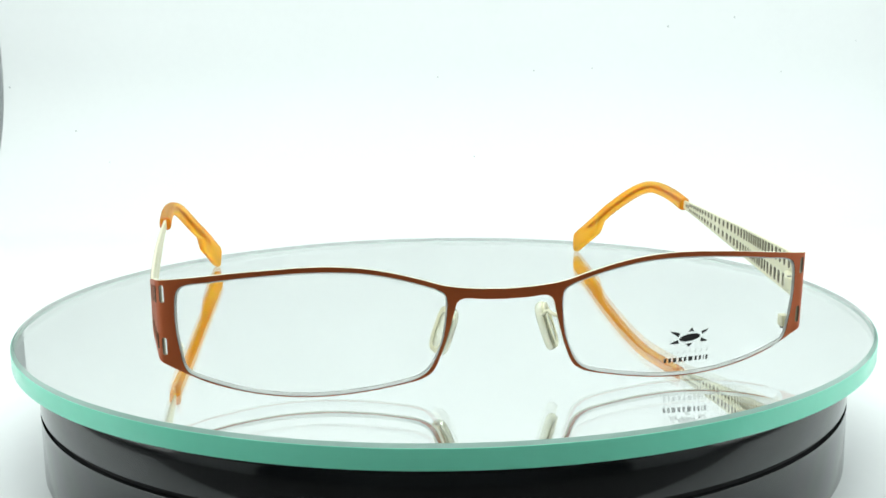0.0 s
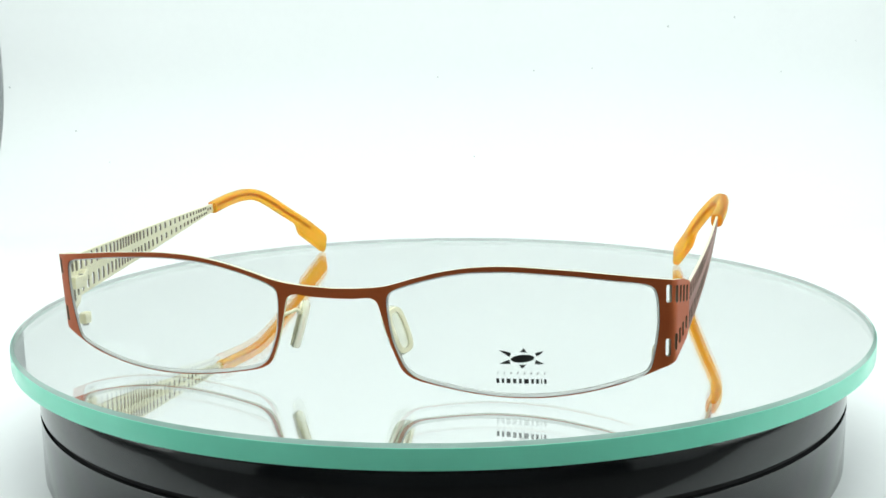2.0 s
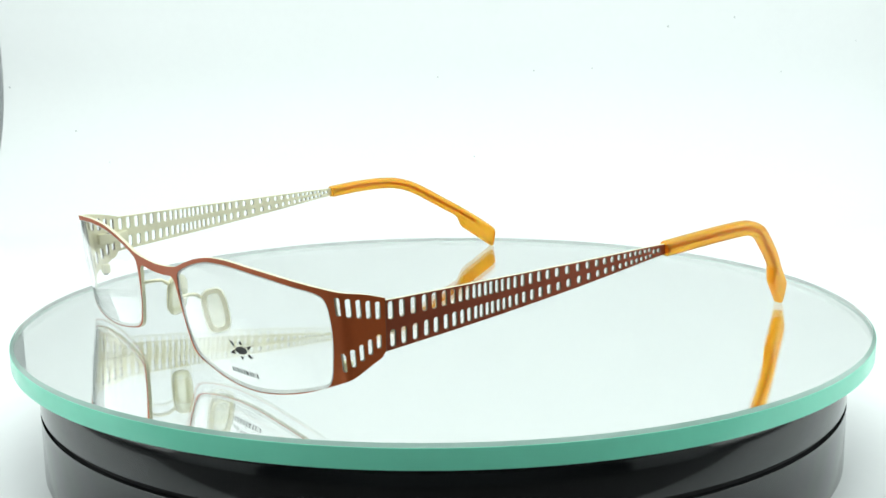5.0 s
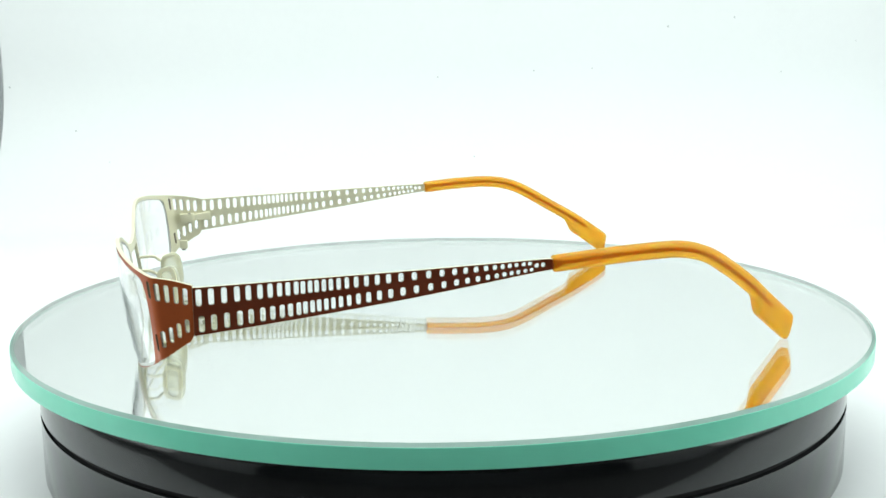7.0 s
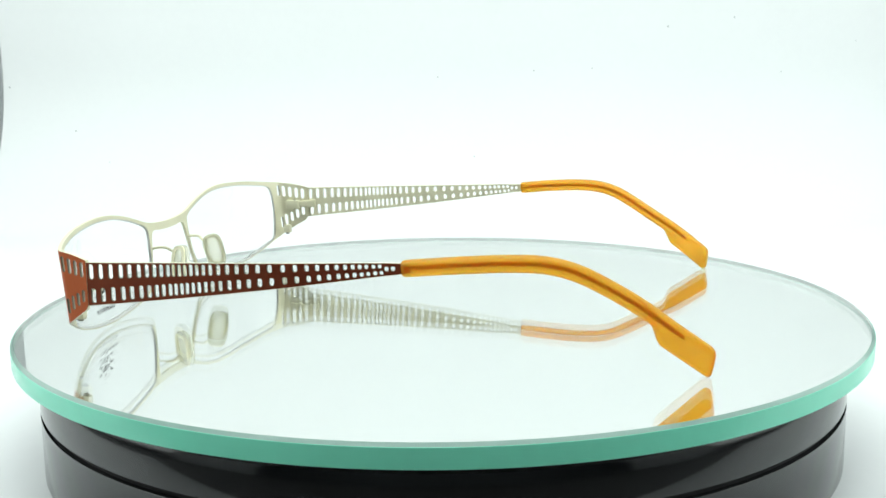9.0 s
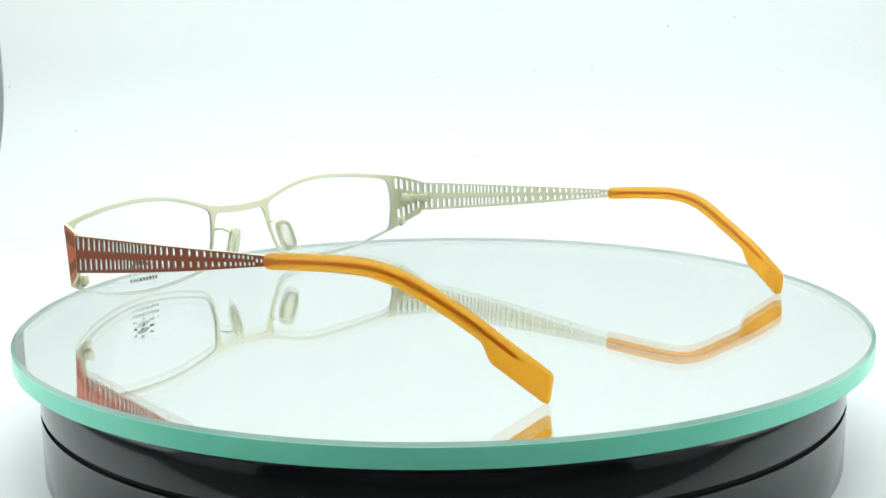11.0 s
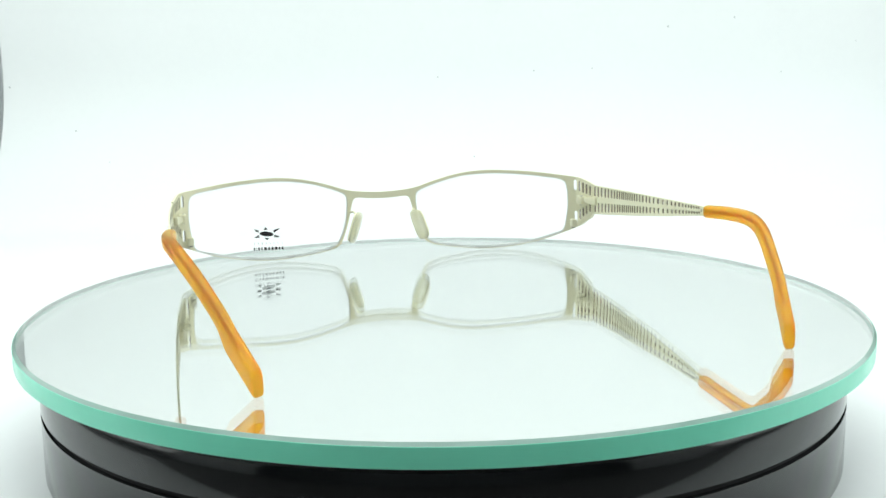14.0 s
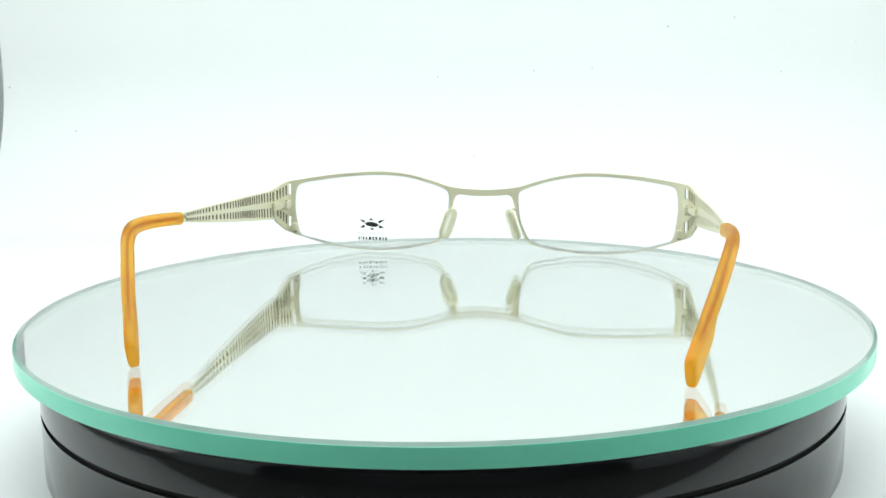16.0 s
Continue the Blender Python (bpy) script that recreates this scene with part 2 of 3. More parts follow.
# dust on the camera sensor, stood in for by specks set onto the paper
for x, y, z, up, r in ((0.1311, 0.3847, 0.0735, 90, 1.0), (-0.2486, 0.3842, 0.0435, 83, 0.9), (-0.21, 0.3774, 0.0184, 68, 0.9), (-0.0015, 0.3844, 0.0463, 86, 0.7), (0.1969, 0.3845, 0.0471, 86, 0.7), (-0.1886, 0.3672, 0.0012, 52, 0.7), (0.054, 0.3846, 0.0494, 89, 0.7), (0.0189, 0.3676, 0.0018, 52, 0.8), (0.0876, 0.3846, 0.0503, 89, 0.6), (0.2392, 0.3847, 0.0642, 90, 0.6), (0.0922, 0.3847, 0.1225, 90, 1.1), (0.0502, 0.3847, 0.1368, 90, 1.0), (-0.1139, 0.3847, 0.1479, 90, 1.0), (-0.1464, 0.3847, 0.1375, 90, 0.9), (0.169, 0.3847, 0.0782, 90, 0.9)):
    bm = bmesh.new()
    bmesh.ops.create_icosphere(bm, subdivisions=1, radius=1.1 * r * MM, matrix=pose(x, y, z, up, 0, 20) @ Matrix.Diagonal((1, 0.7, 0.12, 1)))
    part("sensor_speck", bm, SPECK, backdrop)


def slab(name, lo, hi, mat, label, category):
    bm = bmesh.new()
    box(bm, lo, hi)
    return tagged(part(name, bm, mat), label, category, kind="structure")


slab("table_top", (-0.7, -0.75, TABLE - 0.026), (0.7, 0.6, TABLE - 0.0008), WOOD, "grey laminate table top under the photo tent", "table")
slab("wall_west", (-0.420, -0.44, TABLE), (-0.4125, 0.50, 0.49), TENT, "white cloth side of the photo tent", "tent wall")
slab("wall_east", (0.4125, -0.44, TABLE), (0.420, 0.50, 0.49), TENT, "white cloth side of the photo tent", "tent wall")
slab("wall_north", (-0.4125, 0.492, TABLE), (0.4125, 0.50, 0.49), TENT, "white cloth back of the photo tent", "tent wall")
slab("ceiling", (-0.42, -0.44, 0.492), (0.42, 0.50, 0.50), TENT, "white cloth top of the photo tent", "ceiling")
slab("room_ceiling", (-0.72, -0.77, 0.60), (0.72, 0.62, 0.62), ROOM, "dim grey ceiling above the tent", "ceiling")
slab("room_wall_south", (-0.72, -0.77, TABLE), (0.72, -0.75, 0.60), ROOM, "dim grey wall behind the camera", "wall")
slab("room_wall_north", (-0.72, 0.60, TABLE), (0.72, 0.62, 0.60), ROOM, "dim grey wall behind the tent", "wall")
slab("room_wall_west", (-0.72, -0.75, TABLE), (-0.70, 0.60, 0.60), ROOM, "dim grey side wall of the room", "wall")
slab("room_wall_east", (0.70, -0.75, TABLE), (0.72, 0.60, 0.60), ROOM, "dim grey side wall of the room", "wall")


def led_panel(m, sx, sy, label):
    """A flat lamp with housing and diffuser; it shines along its own -z."""
    lamp = new("led_panel")
    lamp.matrix_world = m
    bm = bmesh.new()
    box(bm, (-sx / 2, -sy / 2, 0.0), (sx / 2, sy / 2, 0.0118), 0.002)
    part("housing", bm, SHELL, lamp)
    bm = bmesh.new()
    box(bm, (-sx / 2 + 0.006, -sy / 2 + 0.006, -0.003), (sx / 2 - 0.006, sy / 2 - 0.006, -0.0002), 0.001)
    part("diffuser", bm, PANEL, lamp, "glowing white diffuser")
    return tagged(lamp, label, "lamp", "tent lamps")


led_panel(pose(0, -0.05, 0.480), 0.79, 0.75, "slim white LED panel under the tent top")
# unseen side panels, added to carry the fill light
led_panel(pose(-0.400, 0.03, 0.125, 0, -90, 0), 0.30, 0.47, "upright white fill panel added at the unseen tent side")
led_panel(pose(0.400, 0.03, 0.125, 0, 90, 0), 0.30, 0.47, "upright white fill panel added at the unseen tent side")

# ---- turntable: black drum with a seam, and the mirrored glass disc on it ----
GLASS_TOP, GLASS_THICK = -0.20, 4.5
BOTTOM = GLASS_TOP - GLASS_THICK
turntable = new("turntable")
turntable.location = (-0.0002, 0, 0)
DR = 94.7
platter = part("platter", lathe([(0, BOTTOM - 0.25), (90.5, BOTTOM - 0.25), (92.6, BOTTOM - 0.9), (94.0, BOTTOM - 1.9), (DR, BOTTOM - 3.4), (DR, -15.1), (DR - 0.05, -15.15), (DR - 2.0, -15.15), (0, -15.15)]), BLACK, turntable, "glossy black rotating platter")
part("seam", lathe([(0, -15.15), (DR - 1.2, -15.15), (DR - 1.2, -16.55), (0, -16.55)]), GAP, turntable, "dark recessed seam")
part("base", lathe([(0, -16.55), (DR - 0.06, -16.55), (DR, -16.61), (DR, -30.4), (DR - 0.35, -31.1), (DR - 1.0, -31.4), (0, -31.4)]), BLACK, turntable, "glossy black drum")
# the drum's contact shadow on the paper, made as a dark ring
part("contact_shadow", lathe([(0, -31.4), (DR - 2.2, -31.4), (DR - 2.2, -31.9), (0, -31.9)]), GAP, turntable, "dark ring in place of the contact shadow under the drum")
tagged(turntable, "glossy black round turntable drum on white paper", "turntable")

disc = new("mirror_disc")
RO = 100.0
RI = RO - 0.10
plate = lathe([(0, GLASS_TOP), (RO - 0.80, GLASS_TOP), (RI, GLASS_TOP - 0.62), (RI, BOTTOM + 0.3), (RO - 0.3, BOTTOM), (0, BOTTOM)])
# rim faces coloured pale inside, in place of white seen through them
for f in plate.faces:
    c = f.calc_center_median()
    if math.hypot(c.x, c.y) > (RO - 0.9) * MM and abs(f.normal.z) < 0.99:
        f.material_index = 2 if c.z > (GLASS_TOP - 0.5) * MM else 1
part("glass_plate", plate, [GLASS, PALE, BEVEL], disc, "clear greenish glass plate")
part("ground_edge", lathe([(RI + 0.01, GLASS_TOP - 0.60), (RO - 0.02, GLASS_TOP - 0.64), (RO, GLASS_TOP - 0.75), (RO, BOTTOM + 0.25), (RO - 0.2, BOTTOM + 0.03), (RI + 0.01, BOTTOM + 0.24), (RI + 0.01, GLASS_TOP - 0.60)]), RIM, disc, "mint-green ground glass edge")
part("silvering", lathe([(0, BOTTOM + 0.16), (RO - 0.4, BOTTOM + 0.16), (RO - 0.4, BOTTOM + 0.10), (0, BOTTOM + 0.10)]), SILVER, disc, "silvered mirror backing")
tagged(disc, "round mirrored glass disc with green edge on the turntable", "glass disc")

# ---- eyeglasses ----
eyeglasses = new("eyeglasses")
tagged(eyeglasses, "copper-brown metal eyeglasses with pierced temples and amber tips", "eyeglasses")

# plan of the front: a shallow curve, a tight corner and a short side up to the hinge
XC = 60.3
PLAN = [(x, -73.3 - 0.00035 * x**2 + 6.52e-7 * x**4) for x in np.arange(0, XC + 0.01, 0.9)]
head = math.atan(-0.0007 * XC + 2.608e-6 * XC**3)
cx, cy = PLAN[-1][0] - 2.2 * math.sin(head), PLAN[-1][1] + 2.2 * math.cos(head)
for a in np.linspace(head, radians(76), 9)[1:]:
    PLAN.append((cx + 2.2 * math.sin(a), cy - 2.2 * math.cos(a)))
for k in range(1, 10):
    PLAN.append((PLAN[-1][0] + 0.72 * math.cos(radians(76)), PLAN[-1][1] + 0.72 * math.sin(radians(76))))
ARC = np.concatenate([[0], np.cumsum([math.dist(a, b) for a, b in zip(PLAN[:-1], PLAN[1:])])])
PX, PY = np.array([p[0] for p in PLAN]), np.array([p[1] for p in PLAN])
HINGE = float(ARC[-1]) - 0.15
SHIFT, LEAN, YAW = 0.32, 0.0060, 0.003


def on_front(u, z, n):
    """A point of the front: u along its plan from the middle, z up, n out of its face, all in millimetres."""
    s, a = (1 if u >= 0 else -1), min(abs(u), ARC[-1])
    x, y = np.interp(a, ARC, PX), np.interp(a, ARC, PY)
    e = 0.5
    tx, ty = np.interp(min(a + e, ARC[-1]), ARC, PX) - np.interp(max(a - e, 0), ARC, PX), np.interp(min(a + e, ARC[-1]), ARC, PY) - np.interp(max(a - e, 0), ARC, PY)
    if a < e:
        tx, ty = 1.0, 0.0
    ln = math.hypot(tx, ty)
    side = min(1.0, max(0.0, (a - 60.0) / 10.0))
    tilt = 0.12 * (19 - z) * (1 - side)
    return (s * (x + n * ty / ln) + SHIFT + 0.75 * max(0.0, 1 - a / 50), y - n * tx / ln + tilt + YAW * s * x * (1 - side) - (1.15 * min(1.0, a / 55) ** 2 * (1 - side) if s < 0 else 0.0), z + (LEAN if s > 0 else -0.003) * s * x)


TOP = [(0, 19.1), (5.5, 19.35), (10.6, 20.0), (15.6, 21.5), (20.7, 22.9), (25.7, 23.85), (30.7, 24.3), (35.8, 24.32), (40.9, 24.0), (46.1, 23.6), (51.3, 23.0), (56.6, 22.3), (61.5, 21.7), (65.5, 21.1), (HINGE, 20.2)]
LOW = [(HINGE, 11.2), (68.3, 10.0), (66.6, 9.05), (64.4, 7.8), (61.3, 6.2), (57.0, 4.6), (52.2, 2.8), (46.9, 1.45), (41.6, 0.53), (36.4, 0.08), (31.2, 0.08), (25.9, 0.53), (20.8, 1.3), (15.3, 2.5), (13.2, 3.8), (11.8, 6.6), (10.4, 10.9), (9.2, 15.6), (8.8, 16.8), (7.8, 17.5), (4.0, 17.3), (0, 17.2)]
OPENING = [(10.7, 14.1), (10.6, 16.8), (10.9, 18.3), (11.9, 19.15), (15.6, 20.6), (20.7, 22.05), (25.7, 23.0), (30.8, 23.38), (35.8, 23.4), (40.9, 23.1), (46.1, 22.65), (51.4, 21.95), (56.5, 21.15), (57.9, 20.4), (58.5, 19.0), (58.8, 14.7), (58.6, 11.5), (58.2, 8.8), (57.6, 6.0), (56.8, 4.69), (52.2, 2.98), (46.9, 1.62), (41.6, 0.70), (36.4, 0.25), (31.1, 0.25), (25.9, 0.70), (20.8, 1.48), (15.7, 2.74), (13.8, 4.15), (12.6, 6.3), (11.3, 9.9)]


AT_CORNER = float(np.interp(XC, PX, ARC))


def along(loop):
    """From distances across the front to distances along its plan."""
    return [(float(np.interp(p[0], PX, ARC)) if p[0] <= XC else (p[0] if p[0] == HINGE else p[0] - 60.85 + AT_CORNER), p[1]) for p in loop]


TOP, LOW, OPENING = along(TOP), along(LOW), along(OPENING)


def mirrored(loop):
    return [(-p[0], p[1]) for p in loop][::-1]


def narrowed(loop):
    """The other lens is a little narrower towards its hinge."""
    return [(p[0] - 0.7 * min(1.0, max(0.0, (p[0] - 45) / 13)), p[1]) for p in loop]


def front_frame():
    right = spline(TOP, 0.8) + spline(LOW[:6], 0.7) + spline(LOW[5:], 0.6)[1:]
    outer = right + [(-p[0], p[1]) for p in right[::-1]][1:-1]
    hole = spline(OPENING, 0.6, closed=True)
    slots = []
    for k in range(5):
        u = HINGE - 1.35 - 1.72 * k
        slots.append(slot(u, 18.15 + 0.27 * k, 0.95, 3.1 + 0.05 * k))
        slots.append(slot(u, 12.75 - 0.84 * k, 0.95, 2.5 + 0.2 * k))
    holes = [hole, mirrored(narrowed(hole))] + slots + [mirrored(q) for q in slots]
    extra = [(s * u, z) for s in (1, -1) for u in np.arange(59.6, HINGE - 0.2, 0.55) for z in np.arange(5.2, 22, 1.1)]
    bm = sheet(outer, holes, extra, lambda u, z: on_front(u, z, 0.38), lambda u, z: on_front(u, z, -0.38), hole_slot=2)
    # dark brown end faces where the front meets the temples
    for f in bm.faces:
        c = f.calc_center_median()
        if f.material_index == 1 and abs(f.normal.y) > 0.8 and abs(f.normal.x) < 0.5 and c.y > -58.9 * MM:
            f.material_index = 2
    ob = part("front_frame", bm, [COPPER, CREAM, WALL, OLIVE], eyeglasses, "copper-brown front with cream back and edges")
    bev = ob.modifiers.new("edge", "BEVEL")
    bev.width, bev.segments, bev.limit_method, bev.angle_limit = 0.0001, 1, "ANGLE", radians(55)


def lens_bulge(u, z):
    r = ((abs(u) - 34.7) / 25.5) ** 2 + ((z - 12.0) / 13.0) ** 2
    return 0.8 * max(0.0, 1 - r)


def lens(s):
    hole = spline(OPENING, 0.8, closed=True)
    mid = np.mean(np.array(hole), axis=0)
    loop = [tuple(mid + (p - mid) * 0.9985) for p in hole]
    if s < 0:
        loop = mirrored(narrowed(loop))
    ins = []
    for i, p in enumerate(loop):
        a, b = np.array(loop[i - 1]), np.array(loop[(i + 1) % len(loop)])
        t = (b - a) / np.linalg.norm(b - a)
        n = np.array((t[1], -t[0]))
        if n @ (np.array((s * mid[0], mid[1])) - np.array(p)) < 0:
            n = -n
        w = 0.20 + 0.38 * max(0.0, n[1]) ** 2
        ins.append(tuple(np.array(p) + n * w))
    rim = sheet(loop, [ins], [], lambda u, z: on_front(u, z, 0.27), lambda u, z: on_front(u, z, -0.33), 0, 0)
    loop = ins
    extra = [(s * u, z) for u in np.arange(11, 59, 2.0) for z in np.arange(1.5, 23, 2.0)]
    bm = sheet(loop, [], extra, lambda u, z: on_front(u, z, 0.25 + lens_bulge(u, z)), lambda u, z: on_front(u, z, -0.32 + lens_bulge(u, z)), 0, 1, 0)
    ob = part("lens", bm, [LENS, FROST], eyeglasses, "clear demo lens with black printed emblem" if s > 0 else "clear plain demo lens")
    part("lens_edge", rim, FROST, ob, "white ground lens edge")
    return ob


def print_shape(name, loop, mat, parent):
    """A thin film of ink just before the lens."""
    bm = sheet(loop, [], [], lambda u, z: on_front(u, z, 0.29 + lens_bulge(u, z)), lambda u, z: on_front(u, z, 0.265 + lens_bulge(u, z)), 0, 0)
    return part(name, bm, mat, parent)


def blob(x, z, a, b, turn=0, n=20, wob=0.0):
    c, s = math.cos(radians(turn)), math.sin(radians(turn))
    out = []
    for k in range(n):
        q = 2 * math.pi * k / n
        r = 1 + wob * math.sin(2 * q + 0.7)
        px, pz = a * r * math.cos(q), b * r * math.sin(q)
        out.append((x + c * px - s * pz, z + s * px + c * pz))
    return out


def emblem(on):
    print_shape("sun_disc", blob(35.65, 7.75, 2.0, 0.78, 4, 24, 0.10), INK, on)
    for x, z, px, pz, w in ((33.5, 8.35, 31.45, 9.2, 0.30), (38.0, 8.55, 39.5, 9.35, 0.26), (33.4, 7.05, 31.5, 6.6, 0.30), (37.9, 7.2, 39.5, 6.85, 0.30)):
        d = math.hypot(px - x, pz - z)
        nx, nz = -(pz - z) / d * w * 1.35, (px - x) / d * w * 1.35
        mx, mz = x + (px - x) * 0.45, z + (pz - z) * 0.45
        print_shape("sun_ray", [(x + nx, z + nz), (x - nx, z - nz), (mx - nx * 0.8, mz - nz * 0.8), (px, pz), (mx + nx * 0.6, mz + nz * 0.6)], INK, on)
    print_shape("sun_ray", [(35.2, 8.95), (36.5, 8.95), (35.9, 9.75)], INK, on)
    print_shape("sun_ray", [(34.95, 6.55), (36.3, 6.6), (35.55, 5.85)], INK, on)
    for k in range(8):
        x, z = 30.95 + 1.2 * k, 4.62 + 0.03 * k
        print_shape("printed_mark", [(x, z), (x + 0.18, z), (x + 0.34, z + 0.5), (x + 0.16, z + 0.5)], GREYINK, on)
    x = 30.8
    for w in (0.62, 0.55, 0.85, 0.72, 0.60, 0.98, 0.52, 0.55, 0.22, 0.50):
        z = 2.86 + 0.02 * (x - 30.8)
        print_shape("printed_bar", [(x, z), (x + w * 0.85, z + 0.05), (x + w * 0.85, z + 0.9), (x, z + 0.93)], INK, on)
        x += w + 0.33


front_frame()
emblem(lens(1))
lens(-1)

# pierced temples: y of each slot
SLOT_Y = [-57.4, -55.2, -52.9, -50.6, -48.6, -46.5, -44.7, -43.0, -41.5, -40.0, -38.8, -37.5, -36.3, -35.0, -33.7, -32.3, -30.8, -29.1, -27.2, -25.2, -23.1, -20.8, -18.3, -15.6, -13.1, -10.7, -8.6, -6.6, -4.7, -3.0, -1.5, -0.1, 1.2, 2.6, 3.8]


def temple(s, x0, x1, drop, centre, roll):
    """s: side; x0, x1: distance of the sheet from the middle at hinge and sleeve; drop: fall at the sleeve; centre: line of the tip; roll: degrees by which its paddle leans in."""
    y0, y1 = -58.46, 8.3

    def at(y, z, n):
        k = (y - y0) / (y1 - y0)
        bow = 0.55 * 4 * k * (1 - k)
        return (s * (x0 + (x1 - x0) * k + bow + n), y, z - drop * k)

    top = [(y0, 20.2), (-39.3, 20.9), (-17.9, 21.6), (4.0, 22.4), (8.3, 22.45), (10.0, 22.2)]
    low = [(10.0, 20.7), (8.3, 20.35), (4.0, 19.75), (-15.9, 16.7), (-39.6, 13.5), (y0, 11.2)]
    outer = spline(top, 1.5) + spline(low, 1.5)
    holes = []
    for y in SLOT_Y:
        w = float(np.interp(y, (-57, -48, -39, -33, -20, -7, 4), (1.02, 0.98, 0.84, 0.80, 1.0, 0.92, 0.80)))
        h = float(np.interp(y, (-57, -39, -28, -18, -7, 4), (3.05, 2.4, 2.05, 1.5, 1.15, 0.72)))
        holes.append(slot(y, 18.3 + (y + 57.4) * 0.0553, w, h))
        holes.append(slot(y + 0.35, 13.45 + (y + 57.0) * 0.1157, w, h * 0.97))
    holes += [slot(5.15, 21.25, 0.85, 0.85), slot(6.4, 21.35, 0.85, 0.85)]
    bm = sheet(outer, holes, [], lambda y, z: at(y, z, 0.27), lambda y, z: at(y, z, -0.27), hole_slot=2)
    for f in bm.faces:
        if f.material_index == 1 and f.calc_center_median().y < (y0 + 0.01) * MM:
            f.material_index = 2
    arm = part("temple", bm, [TEMPLE_BROWN, CREAM, WALL, OLIVE], eyeglasses, "pierced temple, copper-brown outside and cream inside")
    bev = arm.modifiers.new("edge", "BEVEL")
    bev.width, bev.segments, bev.limit_method, bev.angle_limit = 0.00008, 1, "ANGLE", radians(55)
    # amber tip
    line = [Vector(q) for q in spline([(s * c[0], c[1], c[2]) for c in centre], 0.35)]
    run = [0.0]
    for a, b in zip(line[:-1], line[1:]):
        run.append(run[-1] + (b - a).length)
    total, segs = run[-1], 24
    bm, rings = bmesh.new(), []
    for i, q in enumerate(line):
        t = (line[min(i + 1, len(line) - 1)] - line[max(i - 1, 0)]).normalized()
        side = t.cross(Vector((0, 0, 1))).normalized()
        lean = Matrix.Rotation(radians(s * roll * min(1.0, run[i] / 25.0)), 3, t)
        side, up = lean @ side, lean @ side.cross(t).normalized()
        left = total - run[i]
        k = min(1.0, max(0.0, (14.9 - left) / 4.8))
        k = k * k * (3 - 2 * k)
        lower, upper, wide = 1.62 + 2.15 * k, 1.62, 1.40 - 0.15 * k
        slant = 0.5 * min(1.0, max(0.0, (9.0 - left) / 9.0))
        end = 1.0
        if left < 1.3:
            end = 0.78 + 0.22 * math.sqrt(max(0.0, 1 - (1 - left / 1.3) ** 2))
        if run[i] < 0.5:
            end = 0.88 + 0.24 * run[i]
        mid = (upper - lower) / 2
        half = (upper + lower) / 2
        ring = []
        for j in range(segs):
            a = 2 * math.pi * j / segs
            ca, sa = math.cos(a), math.sin(a)
            ex = 0.70 - 0.18 * k
            px = wide * math.copysign(abs(ca) ** ex, ca) * end
            pz = mid + half * math.copysign(abs(sa) ** ex, sa) * end
            ring.append(bm.verts.new((q + side * px + up * pz - t * slant * pz) * MM))
        rings.append(ring)
    for a, b in zip(rings[:-1], rings[1:]):
        for j in range(segs):
            bm.faces.new((a[j], a[(j + 1) % segs], b[(j + 1) % segs], b[j]))
    bm.faces.new(rings[0][::-1]), bm.faces.new(rings[-1])
    part("temple_tip", bm, AMBER, arm, "translucent amber acetate tip")
    wire = [q for q, r in zip(line, run) if 1.2 < r < total - 7.5]
    part("core_wire", tube(wire, 0.42, 10, 0.6), CORE, arm, "dark wire core inside the amber tip")


temple(1, 63.35, 64.5, 0.0, [(64.5, 8.3, 21.4), (65.0, 19.0, 22.45), (64.8, 29.0, 23.05), (64.0, 34.9, 22.85), (62.4, 40.4, 21.3), (59.8, 46.2, 18.0), (57.0, 52.3, 13.8), (54.6, 57.3, 9.7), (50.8, 65.1, 3.5)], 9)
temple(-1, 62.7, 66.6, 0.6, [(66.6, 7.9, 20.8), (67.1, 17.7, 21.6), (67.0, 26.5, 21.85), (66.5, 31.5, 21.4), (65.6, 36.5, 19.9), (63.0, 46.2, 14.4), (60.4, 54.4, 9.4), (57.6, 62.5, 3.5)], -3)


# ---- hinges, rim locks and nose pads ----
def hinge(s):
    """Cream barrel hinge on the inside of the corner, with its screw."""
    bm = bmesh.new()
    x = s * 60.4 + 0.3
    box(bm, ((x - 1.0) * MM, -64.2 * MM, 13.9 * MM), ((x + 1.0) * MM, -60.3 * MM, 16.5 * MM), 0.0003)
    box(bm, ((x + s * 0.9 - 1.0) * MM, -60.7 * MM, 14.6 * MM), ((x + s * 0.9 + 1.0) * MM, -55.8 * MM, 16.1 * MM), 0.0003)
    for q in bm.verts:
        if q.co.y > -58 * MM:
            q.co.x = (s * 62.45 + (q.co.x / MM - x - s * 0.9) * 0.5) * MM
            q.co.z = (15.35 + (q.co.z / MM - 15.35) * 1.7) * MM
    ob = part("hinge", bm, CREAM, eyeglasses, "cream barrel hinge")
    bm = bmesh.new()
    bmesh.ops.create_cone(bm, cap_ends=True, segments=16, radius1=0.00045, radius2=0.00045, depth=0.0029, matrix=pose((x - s * 0.3) * MM, -61.6 * MM, 15.2 * MM))
    part("screw", bm, STEEL, ob, "small steel screw")


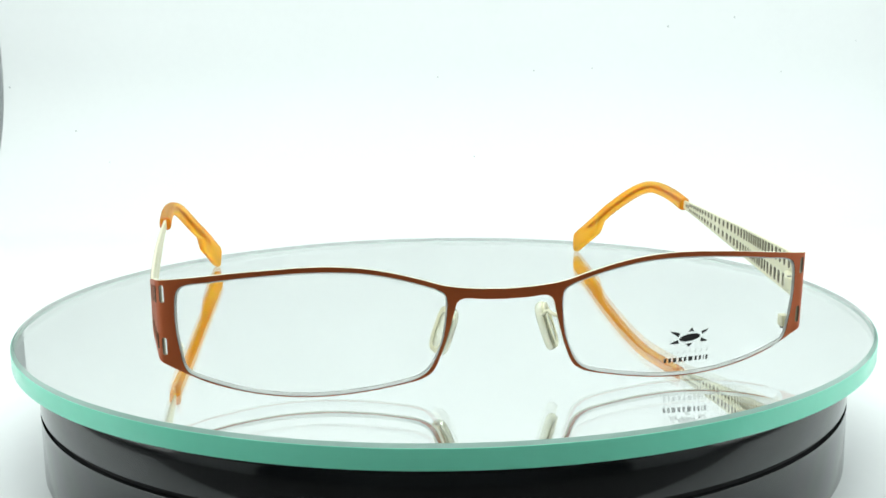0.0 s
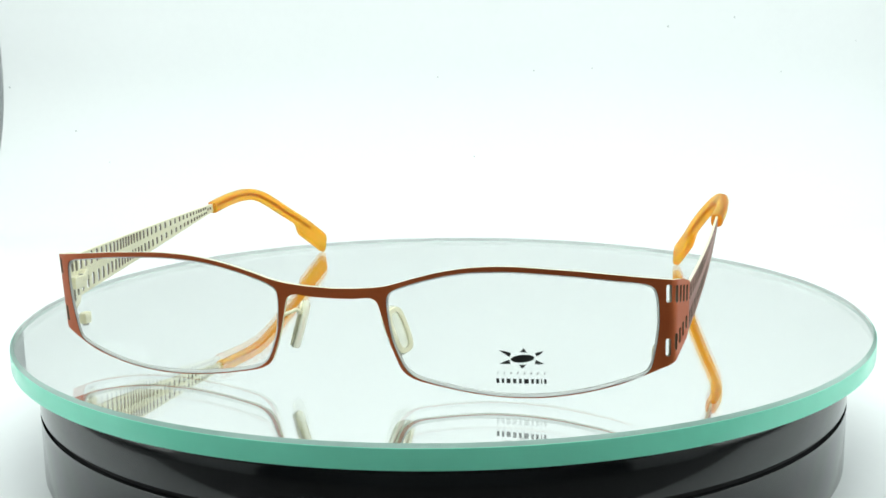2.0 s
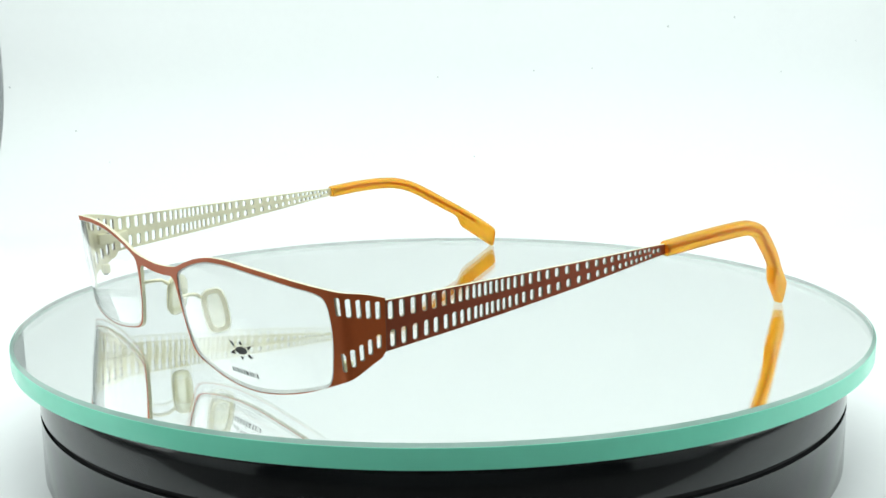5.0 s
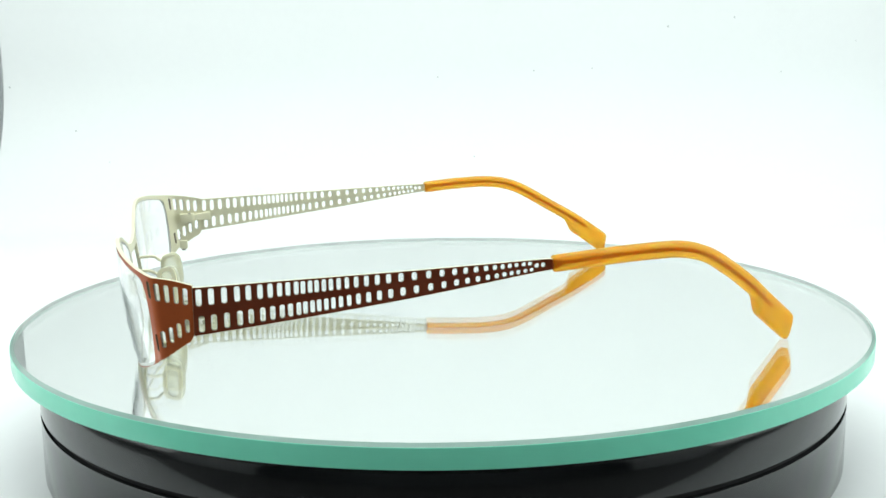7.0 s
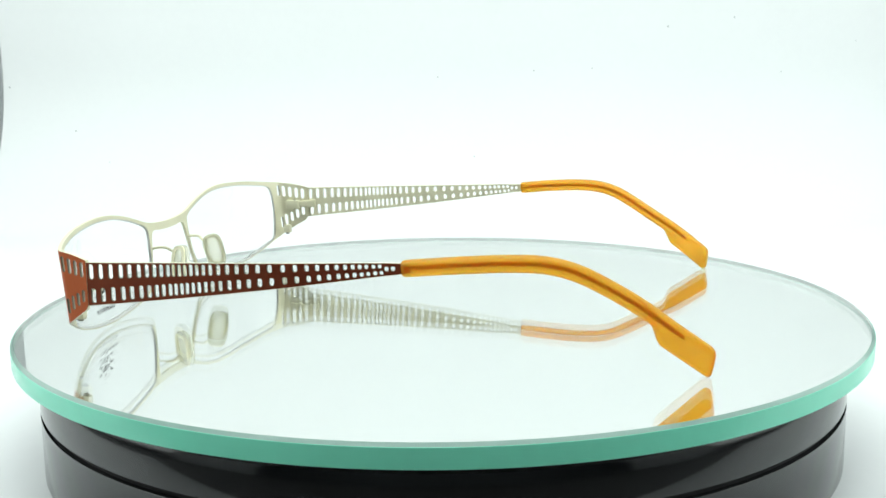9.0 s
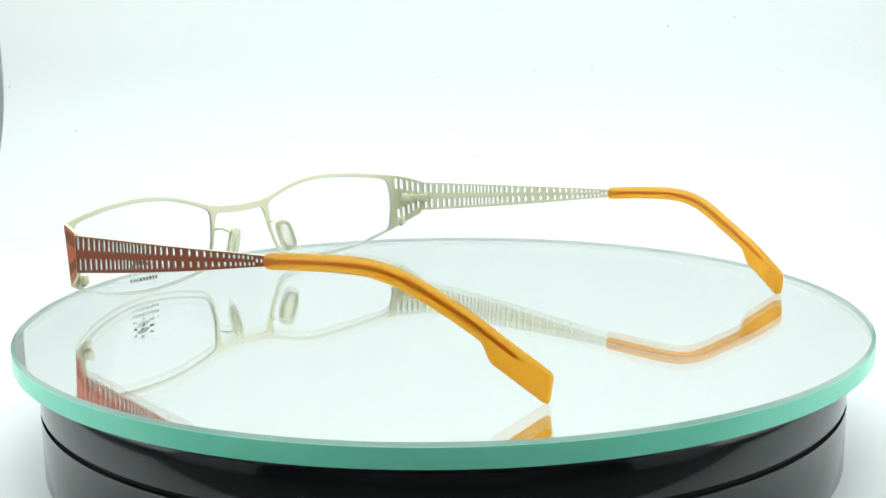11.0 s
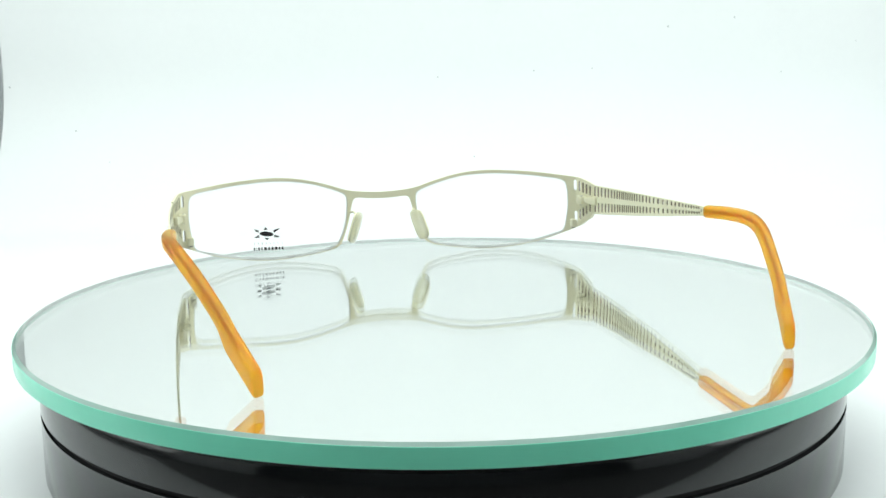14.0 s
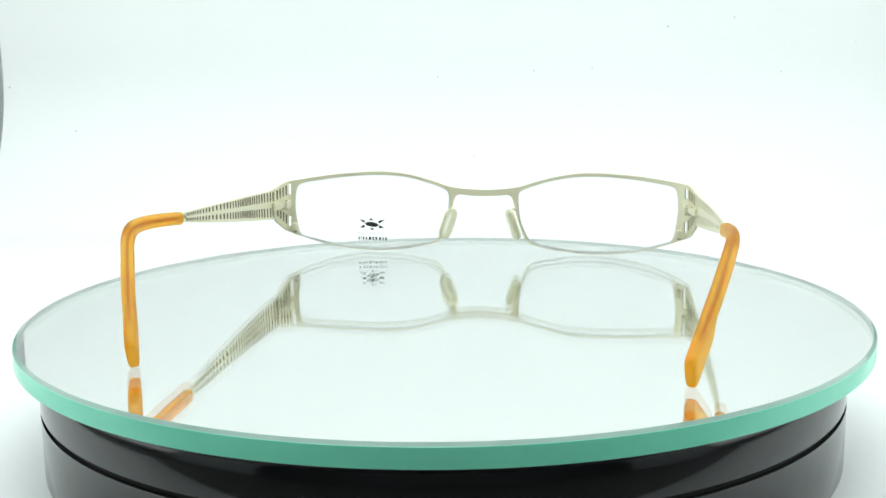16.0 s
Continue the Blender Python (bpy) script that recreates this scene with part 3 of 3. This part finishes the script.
def rim_lock(s):
    """Small block behind the lower outer corner of the rim."""
    bm = bmesh.new()
    x = s * 58.3 + 0.3
    box(bm, ((x - 0.85) * MM, -64.5 * MM, (6.9 + s * 0.15) * MM), ((x + 0.85) * MM, -62.4 * MM, (9.3 + s * 0.15) * MM), 0.00035)
    ob = part("rim_lock", bm, CREAM, eyeglasses, "cream closing block of the rim")
    bm = bmesh.new()
    bmesh.ops.create_cone(bm, cap_ends=True, segments=16, radius1=0.0006, radius2=0.0006, depth=0.0005, matrix=pose(x * MM, -63.5 * MM, (6.8 + s * 0.15) * MM))
    part("screw", bm, STEEL, ob, "small steel screw")


def nose_pad(s):
    m = pose((s * 9.75 + 0.72) * MM, -64.9 * MM, 9.7 * MM, 0, 0, 0) @ pose(0, 0, 0, 0, s * -17, 0) @ pose(0, 0, 0, 4, 0, s * -22)

    def ring(a, b, x, n=36, ex=0.62):
        out = []
        for k in range(n):
            q = 2 * math.pi * k / n
            c, d = math.cos(q), math.sin(q)
            out.append((x, a * math.copysign(abs(c) ** ex, c), b * math.copysign(abs(d) ** ex, d)))
        return out

    def solid(rows):
        bm = bmesh.new()
        vs = [[bm.verts.new(m @ (Vector(p) * MM)) for p in r] for r in rows]
        n = len(vs[0])
        for a, b in zip(vs[:-1], vs[1:]):
            for k in range(n):
                bm.faces.new((a[k], a[(k + 1) % n], b[(k + 1) % n], b[k]))
        return bm, vs

    bm, vs = solid([ring(1.75, 3.85, -1.0), ring(2.3, 4.4, -0.82), ring(2.6, 4.7, -0.35), ring(2.65, 4.75, 0.1), ring(2.5, 4.6, 0.6), ring(2.1, 4.2, 0.85)])
    bm.faces.new(vs[0][::-1]), bm.faces.new(vs[-1])
    pad = part("nose_pad", bm, SILICONE, eyeglasses, "clear silicone nose pad with cream rim", 50)
    bm, vs = solid([ring(1.45, 3.5, 0.30 * s), ring(2.35, 4.4, 0.30 * s), ring(2.35, 4.4, 1.10 * s), ring(1.45, 3.5, 1.10 * s), ring(1.45, 3.5, 0.30 * s)])
    bmesh.ops.remove_doubles(bm, verts=bm.verts[:], dist=1e-7)
    part("pad_holder", bm, CREAM, pad, "cream holder ring")
    root = Vector((s * 10.0 + 0.85, -72.6, 13.3))
    near = (m @ (Vector((s * 0.6, -1.9, 3.2)) * MM)) / MM
    path = spline([root, root + Vector((s * -0.9, 1.7, 0.3)), root + Vector((s * -0.9, 3.9, 0.2)), near + Vector((0, -0.8, 0.3)), near], 0.4)
    part("pad_arm", tube([tuple(p) for p in path], 0.36, 10), CREAM, pad, "thin cream pad arm")


for side in (1, -1):
    hinge(side)
    rim_lock(side)
    nose_pad(side)


# ---- what turns ----
def motions():
    """The disc, the platter under it and the eyeglasses turn clockwise, 12.43 degrees a second."""
    times = [0.5 * k for k in range(33)]
    slip_t = (0, 2, 3, 4, 6.5, 7.5, 8, 9, 11.5, 13.5, 14.5, 16)
    slip = (-0.06, -0.11, 0.0, 0.08, 0.26, 0.16, 0.0, -0.12, -0.12, -0.13, 0.07, 0.05)
    turn = {t: 8.125 - 12.4346 * t + float(np.interp(t, slip_t, slip)) for t in times}
    walk(eyeglasses, [(t, pose(0, 0, 0, 0, 0, turn[t])) for t in times])
    walk(platter, [(t, pose(0, 0, 0, 0, 0, turn[t])) for t in times])
    rows = []
    for t in times:
        a = radians(turn[t] + 255)
        rows.append((t, pose(0.0001 + 0.00032 * math.cos(a), 0.00032 * math.sin(a), 0, 0, 0, turn[t])))
    walk(disc, rows)


motions()
